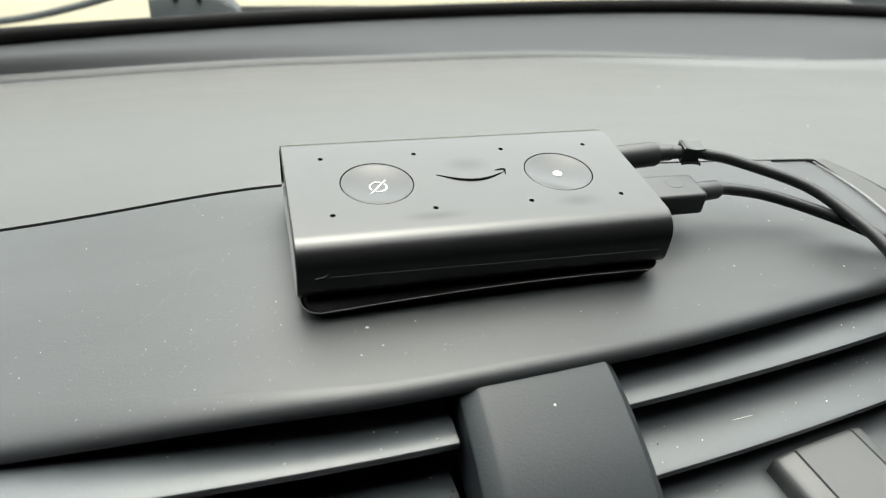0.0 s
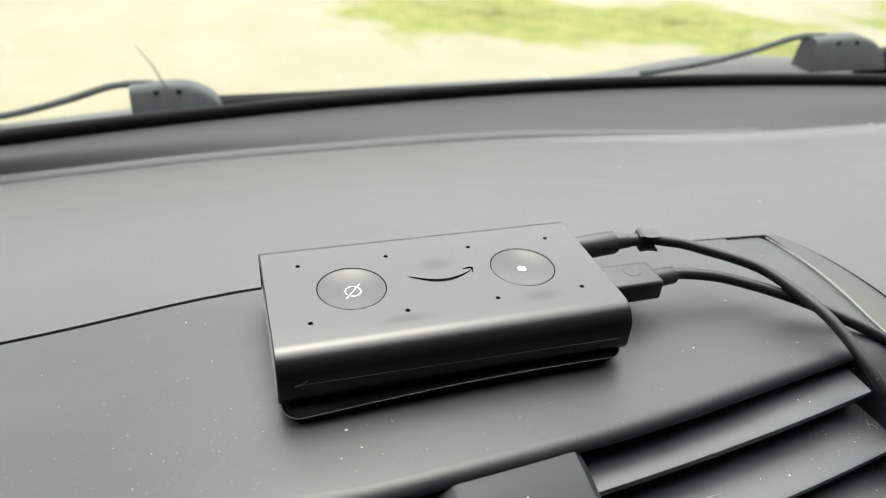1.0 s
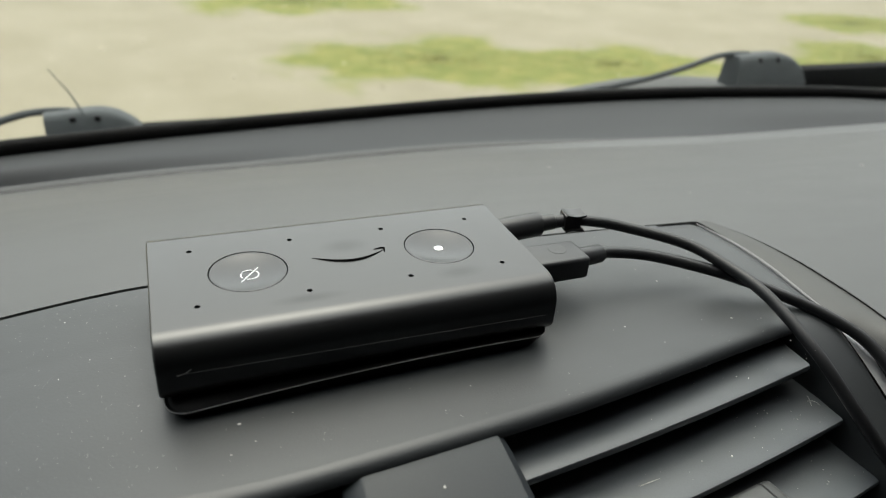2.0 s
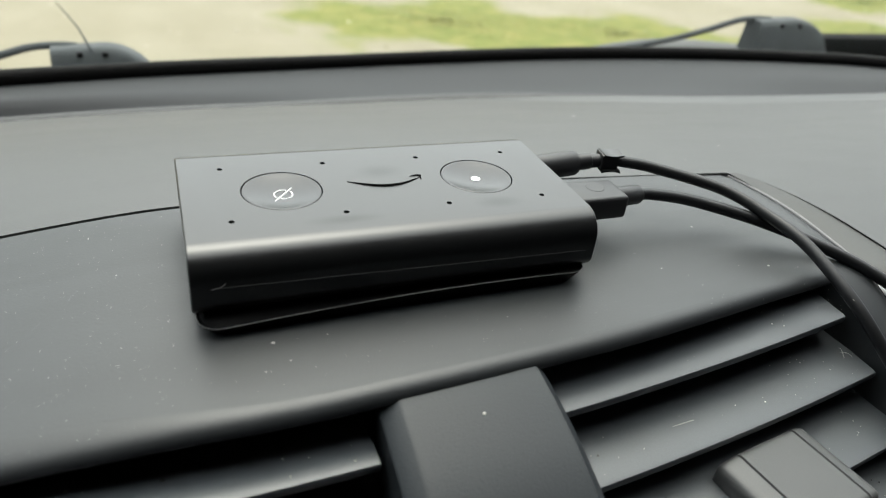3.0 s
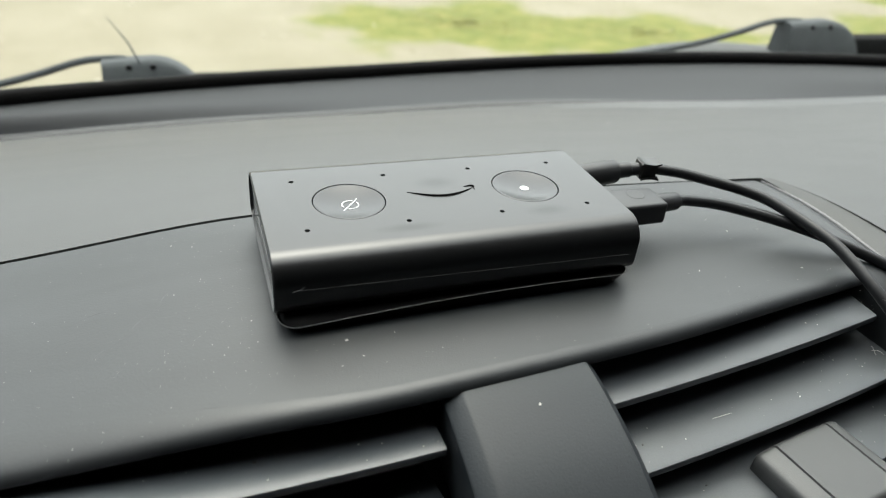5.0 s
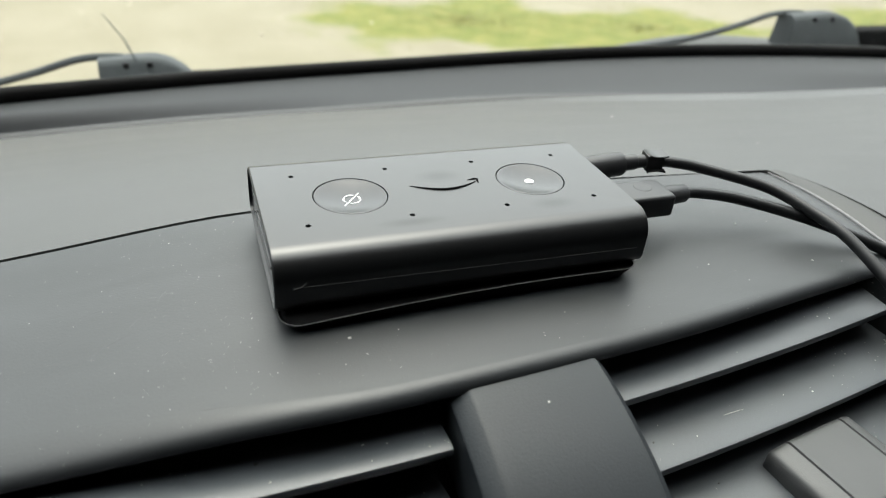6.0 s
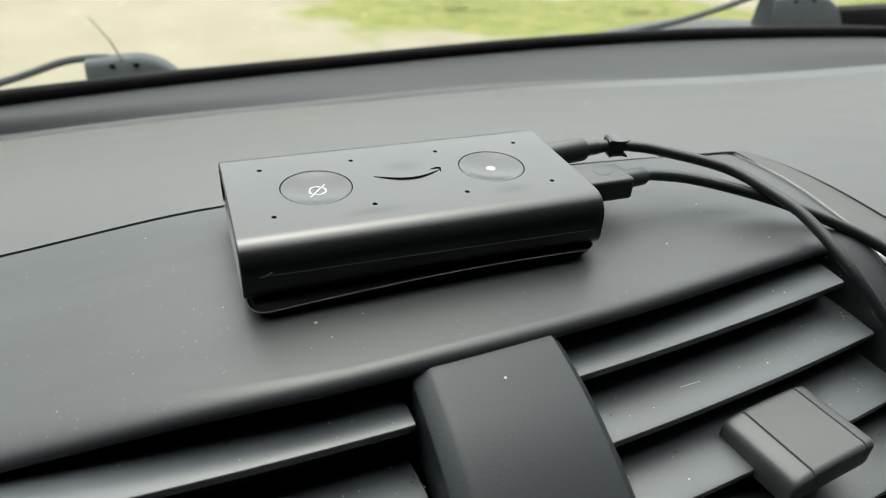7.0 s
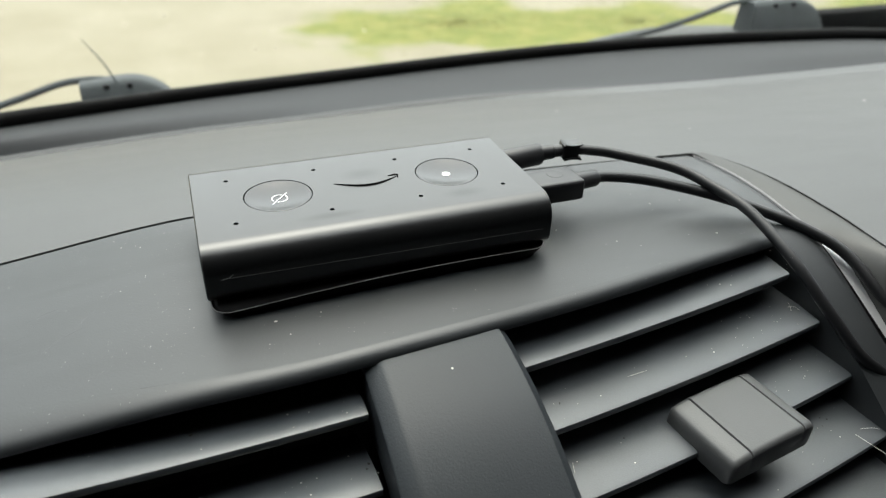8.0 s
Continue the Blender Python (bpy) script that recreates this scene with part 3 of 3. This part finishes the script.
usb_cable = thing("usb_cable", "black charging cable with a flat moulded plug", "cable")
bm = box(0.0424, 0.0606, -0.0087, 0.0014, 0.0056, 0.0118, 0.0011, 4)
part("plug", bm, M_PLUG, usb_cable)
part("emblem", lathe(((0.0024, 0.0), (0.0023, 0.00008), (0.0016, 0.00003), (0, 0.00001)), (0.0538, -0.0026, 0.0118), 24), M_PLUG, usb_cable, "shallow round moulded emblem")
part("strain_relief", tube(((0.060, -0.0036, 0.0089), (0.0606, -0.0035, 0.0089), (0.0668, -0.0030, 0.0089), (0.0671, -0.0029, 0.0089), (0.0672, -0.0029, 0.0089)), (0.0026, 0.0026, 0.0025, 0.0023, 0.0016), 18), M_PLUG, usb_cable)
part("cord", tube(spline(((0.066, -0.003, 0.0089), (0.0715, -0.0026, 0.0084), (0.0842, -0.0045, 0.0063), (0.1010, -0.0123, 0.0030), (0.1130, -0.0206, 0.0000), (0.1235, -0.0298, -0.0034), (0.1310, -0.0392, -0.0078), (0.1350, -0.0512, -0.0155), (0.141, -0.066, -0.027), (0.15, -0.085, -0.045)), 8), 0.00162), M_CORD, usb_cable)

cable_clip = thing("cable_clip", "small glossy black cable clip on the audio cable", "clip")
turn = pose(0.0667, 0.0113, 0.0118, 0, 0, -10)


def clip_jaw(sign):
    """Thin jaw, flared away from the cord at both ends."""
    rows = []
    for y in span(-0.0028, 0.0022, 7):
        rows.append([(x, y, sign * (0.0018 + 0.0004 * (x / 0.0027) ** 2 + 0.0002 * (y < -0.002)) + 0.00025) for x in span(-0.0027, 0.0027, 13)])
    return sheet(rows, 0.0005)


for name, bm in (("clip_back", box(-0.0031, -0.0023, -0.0025, 0.0022, -0.0023, 0.0023, 0.0003, 2)), ("clip_jaw", clip_jaw(1)), ("clip_jaw", clip_jaw(-1)), ("clip_web", box(-0.0024, 0.0018, -0.0022, -0.0017, -0.0019, 0.0019, 0.0002, 2))):
    ob = part(name, bm, M_CLIP, cable_clip)
    ob.matrix_basis = turn

# ---- outside: cowl and wipers ----
rows = []
for d, h in ((0.006, -0.014), (0.03, -0.034), (0.09, -0.062), (0.13, -0.052), (0.145, -0.048), (0.16, -0.05), (0.18, -0.075), (0.2, -0.1), (0.21, -0.3)):
    rows.append([(x, base_y(x) + d, base_z(x) + h + (0.021 * smooth_step((x - 0.24) / 0.16) if 0.1 < d < 0.17 else 0)) for x in span(-0.72, 0.72, 73)])
solid("cowl", sheet(rows), M_COWL, "dark plastic cowl outside the windscreen", "cowl", kind="structure")


def wiper(x, y, z, long, label):
    """Domed pivot cover of that length with its bolts, a bent arm to one side and the root to the other."""
    ob = thing("windscreen_wiper", label, "wiper", "wipers", at=(x, y, z))
    rows = []
    for v in span(0, 1, 13):
        across = max(0.0, 1 - (2 * v - 1) ** 6) ** 0.5
        rows.append([(long * u, -0.011 + 0.022 * v, -0.024 + 0.024 * across * (0 if u == 0 else (0.93 + 0.14 * u) if u < 0.5 else max(0.0, 1 - ((u - 0.5) / 0.5) ** 2) ** 0.6)) for u in [0.0, 0.004] + span(0, 1, 24)[1:]])
    part("pivot_cover", sheet(rows, 0.004), M_WIPER, ob, "domed grey pivot cover")
    for u in (0.28, 0.52):
        part("bolt", lathe(((0.002, -0.002), (0.002, 0.0008), (0, 0.001)), (long * u, -0.0085, -0.004), 10), M_BLACK, ob)
    part("arm", tube(spline(((long * 0.25, 0.004, -0.0025), (0.004, 0.004, -0.002), (-0.014, 0.005, -0.004), (-0.045, 0.008, -0.014), (-0.085, 0.014, -0.025), (-0.14, 0.02, -0.034)), 6), 0.0026, 8), M_WIPER, ob)
    part("blade", box(-0.42, -0.05, 0.012, 0.022, -0.054, -0.044, 0.003, 2), M_BLACK, ob, "black rubber wiper blade")
    part("arm_root", box(long * 0.85, long + 0.3, -0.004, 0.014, -0.04, -0.015, 0.006, 2), M_BLACK, ob, "dark arm root along the cowl")
    return ob


wiper(0.420, 0.325, -0.030, 0.080, "grey plastic windscreen wiper with a bent arm")
left_wiper = wiper(-0.110, 0.385, -0.0695, 0.064, "grey windscreen wiper with a thin washer tube")
part("washer_tube", tube(((0.026, -0.008, -0.004), (0.019, -0.004, 0.012), (0.008, 0.0, 0.028)), (0.0007, 0.0005, 0.0002), 6), M_WIPER, left_wiper, "thin upright washer tube")

# ---- cabin shell: out of view, placed to block and shape the light ----
solid("ceiling", box(-0.75, 0.75, -2.0, -0.165, 0.45, 0.5, 0.01), M_LINING, "unseen grey cabin roof, placed to limit overhead light", "ceiling", kind="structure", smooth=False)
solid("wall_rear", box(-0.75, 0.75, -2.05, -2.0, -1.13, 0.5), M_DARK, "unseen dark wall closing off light from behind", "wall", kind="structure", smooth=False)
for name, s in (("wall_left", -1), ("wall_right", 1)):
    ob = thing(name, "unseen dark car side narrowing the window light", "wall", kind="structure")
    x0, x1 = sorted((s * 0.735, s * 0.785))
    part("door_panel", box(x0, x1, -2.0, 0.3, -1.13, -0.06), M_DARK, ob, smooth=False)
    # reaches forward over the window space to cut light from the side
    part("side_panel", box(x0, x1, -2.0, -0.06 if s < 0 else -0.2, -0.06, 0.47), M_DARK, ob, smooth=False)
    part("window_post", tube(((s * 0.75, 0.25, -0.06), (s * 0.75, -0.175, 0.47)), 0.035, 10), M_DARK, ob)
solid("floor", box(-0.75, 0.75, -2.0, 0.25, -0.95, -0.9), M_DARK, "dark cabin floor", "floor", kind="structure", smooth=False)
solid("dash_front", box(-0.72, 0.72, -0.04, 0.0, -0.9, -0.13), M_DARK, "dark lower dash front", "dashboard front", kind="structure", smooth=False)

# ---- outside ground ----
GROUND = -1.15
gm = bpy.data.materials.new("gravel_and_grass")
gm.use_nodes = True
n, l = gm.node_tree.nodes, gm.node_tree.links
co = n.new("ShaderNodeTexCoord")


def noise_node(scale, detail=5):
    t = n.new("ShaderNodeTexNoise")
    t.inputs["Scale"].default_value, t.inputs["Detail"].default_value = scale, detail
    l.new(co.outputs["Object"], t.inputs["Vector"])
    return t


def ramp_node(src, stops):
    r = n.new("ShaderNodeValToRGB")
    r.color_ramp.elements[0].position, r.color_ramp.elements[0].color = stops[0][0], (*stops[0][1], 1)
    r.color_ramp.elements[1].position, r.color_ramp.elements[1].color = stops[1][0], (*stops[1][1], 1)
    l.new(src, r.inputs["Fac"])
    return r


PATCHES = ((1.85, 4.5, 1.1, 0.7, -6), (3.1, 4.2, 1.0, 0.6, -10), (1.3, 6.6, 0.9, 0.5, 0), (5.7, 4.1, 0.8, 0.6, 10), (3.6, 3.5, 0.7, 0.28, -5), (7.0, 5.4, 1.0, 0.5, 0))


def math_node(op, a, b):
    t = n.new("ShaderNodeMath")
    t.operation = op
    for k, v in enumerate((a, b)):
        if isinstance(v, (int, float)):
            t.inputs[k].default_value = v
        else:
            l.new(v, t.inputs[k])
    return t.outputs[0]


wob = noise_node(1.6, 8)
near = None
for px, py, sx, sy, turn in PATCHES:
    mp = n.new("ShaderNodeMapping")
    mp.vector_type = "TEXTURE"
    mp.inputs["Location"].default_value = (px, py, GROUND)
    mp.inputs["Rotation"].default_value = (0, 0, radians(turn))
    mp.inputs["Scale"].default_value = (sx, sy, 1)
    l.new(co.outputs["Object"], mp.inputs["Vector"])
    le = n.new("ShaderNodeVectorMath")
    le.operation = "LENGTH"
    l.new(mp.outputs["Vector"], le.inputs[0])
    d = le.outputs["Value"]
    near = d if near is None else math_node("MINIMUM", near, d)
edge = math_node("ADD", near, math_node("MULTIPLY", math_node("SUBTRACT", wob.outputs["Fac"], 0.5), 2.2))
mask = n.new("ShaderNodeMapRange")
mask.inputs["From Min"].default_value, mask.inputs["From Max"].default_value = 0.75, 1.15
mask.inputs["To Min"].default_value, mask.inputs["To Max"].default_value = 1.0, 0.0
l.new(edge, mask.inputs["Value"])
gravel = ramp_node(noise_node(2.2, 10).outputs["Fac"], ((0.32, (0.188, 0.168, 0.112)), (0.68, (0.226, 0.205, 0.146))))
pebble = ramp_node(noise_node(45, 3).outputs["Fac"], ((0.3, (0.85, 0.84, 0.81)), (0.7, (1.0, 1.0, 1.0))))
gmul = n.new("ShaderNodeMix")
gmul.data_type, gmul.blend_type = "RGBA", "MULTIPLY"
gmul.inputs["Factor"].default_value = 1.0
l.new(gravel.outputs["Color"], gmul.inputs["A"])
l.new(pebble.outputs["Color"], gmul.inputs["B"])
turf = ramp_node(noise_node(6, 8).outputs["Fac"], ((0.35, (0.095, 0.115, 0.012)), (0.7, (0.165, 0.155, 0.035))))
gmix = n.new("ShaderNodeMix")
gmix.data_type = "RGBA"
l.new(mask.outputs["Result"], gmix.inputs["Factor"])
l.new(gmul.outputs["Result"], gmix.inputs["A"])
l.new(turf.outputs["Color"], gmix.inputs["B"])
l.new(gmix.outputs["Result"], n["Principled BSDF"].inputs["Base Color"])
n["Principled BSDF"].inputs["Roughness"].default_value = 0.9
bm = bmesh.new()
bmesh.ops.create_grid(bm, x_segments=60, y_segments=60, size=60)
bmesh.ops.translate(bm, vec=(0, 20, GROUND), verts=bm.verts)
solid("ground", bm, gm, "pale sandy gravel yard with grass patches", "ground", kind="structure")

# grass blades and loose stones
rng = np.random.default_rng(7)
M_GRASS = material("grass_blade", (0.108, 0.128, 0.014), 0.6, vary=0.3, big=3, fine=30, second=(0.165, 0.165, 0.03))
verts, faces = [], []
for px, py, sx, sy, turn in PATCHES:
    for _ in range(int(2000 * sx * sy)):
        a, r = rng.uniform(0, 2 * math.pi), abs(rng.normal(0, 0.5))
        u, v = sx * r * math.cos(a), sy * r * math.sin(a)
        x = px + u * math.cos(radians(turn)) - v * math.sin(radians(turn))
        y = py + u * math.sin(radians(turn)) + v * math.cos(radians(turn))
        h, w, d = rng.uniform(0.006, 0.016), rng.uniform(0.003, 0.007), rng.uniform(0, math.pi)
        lx, ly = rng.normal(0, 0.035, 2)
        k = len(verts)
        verts += [(x - w * math.cos(d), y - w * math.sin(d), GROUND - 0.005), (x + w * math.cos(d), y + w * math.sin(d), GROUND - 0.005), (x + lx, y + ly, GROUND + h)]
        faces.append((k, k + 1, k + 2))
me = bpy.data.meshes.new("grass")
me.from_pydata(verts, [], faces)
me.materials.append(M_GRASS)
tagged(new("grass", me), "short patchy green grass on the gravel", "grass", kind="stuff")
M_STONE = material("loose_stone", (0.42, 0.39, 0.33), 0.85, vary=0.3, big=8, fine=60)
bm = bmesh.new()
for _ in range(260):
    x, y, r = rng.uniform(-2.5, 7.5), rng.uniform(2.6, 9), rng.uniform(0.004, 0.013)
    q = bmesh.ops.create_icosphere(bm, subdivisions=1, radius=r, matrix=Matrix.Translation((x, y, GROUND + r * 0.2)) @ Matrix.Diagonal((1, rng.uniform(0.6, 1), 0.6, 1)))
solid("gravel_stones", bm, M_STONE, "loose pale stones scattered over the yard", "gravel", kind="stuff")

# ---- dust on the dashboard ----
bm = bmesh.new()


def speck(x, y, z, r):
    bmesh.ops.create_icosphere(bm, subdivisions=1, radius=r, matrix=Matrix.Translation((x, y, z)) @ Matrix.Rotation(rng.uniform(0, 6), 4, "Z") @ Matrix.Diagonal((1, rng.uniform(0.5, 1), 0.5, 1)))


speck(-0.029, -0.029, dash_z(-0.029, -0.029), 0.00045)
for x, y, r in ((0.0955, -0.0251, 0.00035), (0.087, -0.0046, 0.00035), (0.1164, 0.1056, 0.0006), (0.335, 0.172, 0.0013), (0.268, 0.075, 0.0009)):
    speck(x, y, dash_z(x, y), r)
for _ in range(110):
    x, y = rng.uniform(-0.11, 0.12), rng.uniform(-0.042, 0.028)
    if not (-0.045 < x < 0.045 and y > -0.028):
        speck(x, y, dash_z(x, y), abs(rng.normal(0, 0.00007)) + 0.00006)
for _ in range(70):
    x, y = rng.uniform(-0.2, 0.35), rng.uniform(0.03, 0.15)
    speck(x, y, dash_z(x, y), abs(rng.normal(0, 0.0001)) + 0.00008)
for _ in range(230):
    k = int(rng.integers(0, 4))
    x = rng.uniform(-0.1, 0.115) if rng.uniform() < 0.5 else rng.uniform(-0.035, -0.012) if rng.uniform() < 0.35 else rng.uniform(0.085, 0.118)
    if not -0.0145 < x < 0.0225:
        y = slat_y(x, k) + rng.uniform(0.0015, 0.014)
        speck(x, y, slat_top(x, y, k), abs(rng.normal(0, 0.0001)) + 0.00006)
speck(0.0041, -0.053, -0.0033, 0.00036)
for _ in range(26):
    y = rng.uniform(-0.09, -0.046)
    speck(rng.uniform(-0.0095, 0.0175), y, -0.0021 - 0.35 * max(0, -0.0452 - y) ** 1.0 + 0.0011 * math.sin(min(1.0, (-0.0452 - y) / 0.03) * math.pi), rng.uniform(0.00005, 0.0001))
for _ in range(320):
    x, y = -0.046 - abs(rng.normal(0, 0.03)), rng.uniform(-0.044, 0.026)
    speck(x, y, dash_z(x, y), rng.uniform(0.00004, 0.00009))
for _ in range(120):
    x, y = rng.uniform(-0.05, 0.1), rng.uniform(-0.043, -0.028)
    speck(x, y, dash_z(x, y), rng.uniform(0.00004, 0.00008))
solid("dust", bm, M_DUST, "pale dust specks lying on the dash and slats", "dust", kind="stuff")

# ---- dark crumbs on the slats ----
M_CRUMB = material("dark_crumb", (0.02, 0.018, 0.015), 0.8, vary=0.3, big=300)
bm = bmesh.new()
for x, y, k, r in ((0.031, -0.055, 1, 0.0003), (-0.050, -0.046, 0, 0.0005), (0.109, -0.067, 3, 0.0003), (0.1075, -0.066, 3, 0.00022), (0.106, -0.0685, 3, 0.00018), (-0.0158, -0.0565, 1, 0.0004), (-0.0166, -0.0580, 1, 0.0003), (0.046, -0.062, 2, 0.00025)):
    speck(x, y, slat_top(x, y, k) + 0.0001, r)
solid("crumbs", bm, M_CRUMB, "small dark crumbs lying on the vent slats", "crumbs", kind="stuff")
bm = bmesh.new()
tube([(0.0515 + 0.006 * t, -0.0523 + 0.0004 * t, slat_top(0.0515 + 0.006 * t, -0.0523 + 0.0004 * t, 1)) for t in span(0, 1, 8)], [0.00003 + 0.00006 * math.sin(math.pi * t) for t in span(0, 1, 8)], 6, bm)
part("scuff", bm, M_DUST, air_vent, "pale scuff on a slat")

# ---- lint fibres caught on the slats ----
M_LINT = material("pale_lint", (0.5, 0.49, 0.46), 0.8, vary=0.1)
bm = bmesh.new()
FIBRES = ((0.1135, -0.0790, 3, 0.011, 105), (0.1175, -0.0735, 3, 0.005, 160), (0.112, -0.0425, 1, 0.004, 60), (0.1125, -0.0435, 1, 0.003, 130), (0.03, -0.066, 2, 0.003, 70))
for x, y, k, long, turn in FIBRES:
    way = Vector((math.cos(radians(turn)), math.sin(radians(turn)), 0))
    side = Vector((-way.y, way.x, 0))
    start = Vector((x, y, -0.0102 - 0.01 * k))
    tube([start + way * long * (t - 0.5) + side * long * 0.09 * math.sin(math.pi * t) + Vector((0, 0, 0.0008 * math.sin(math.pi * t))) for t in span(0, 1, 9)], 0.00006, 5, bm)
solid("lint", bm, M_LINT, "pale lint fibres caught on the vent slats", "lint", kind="stuff")
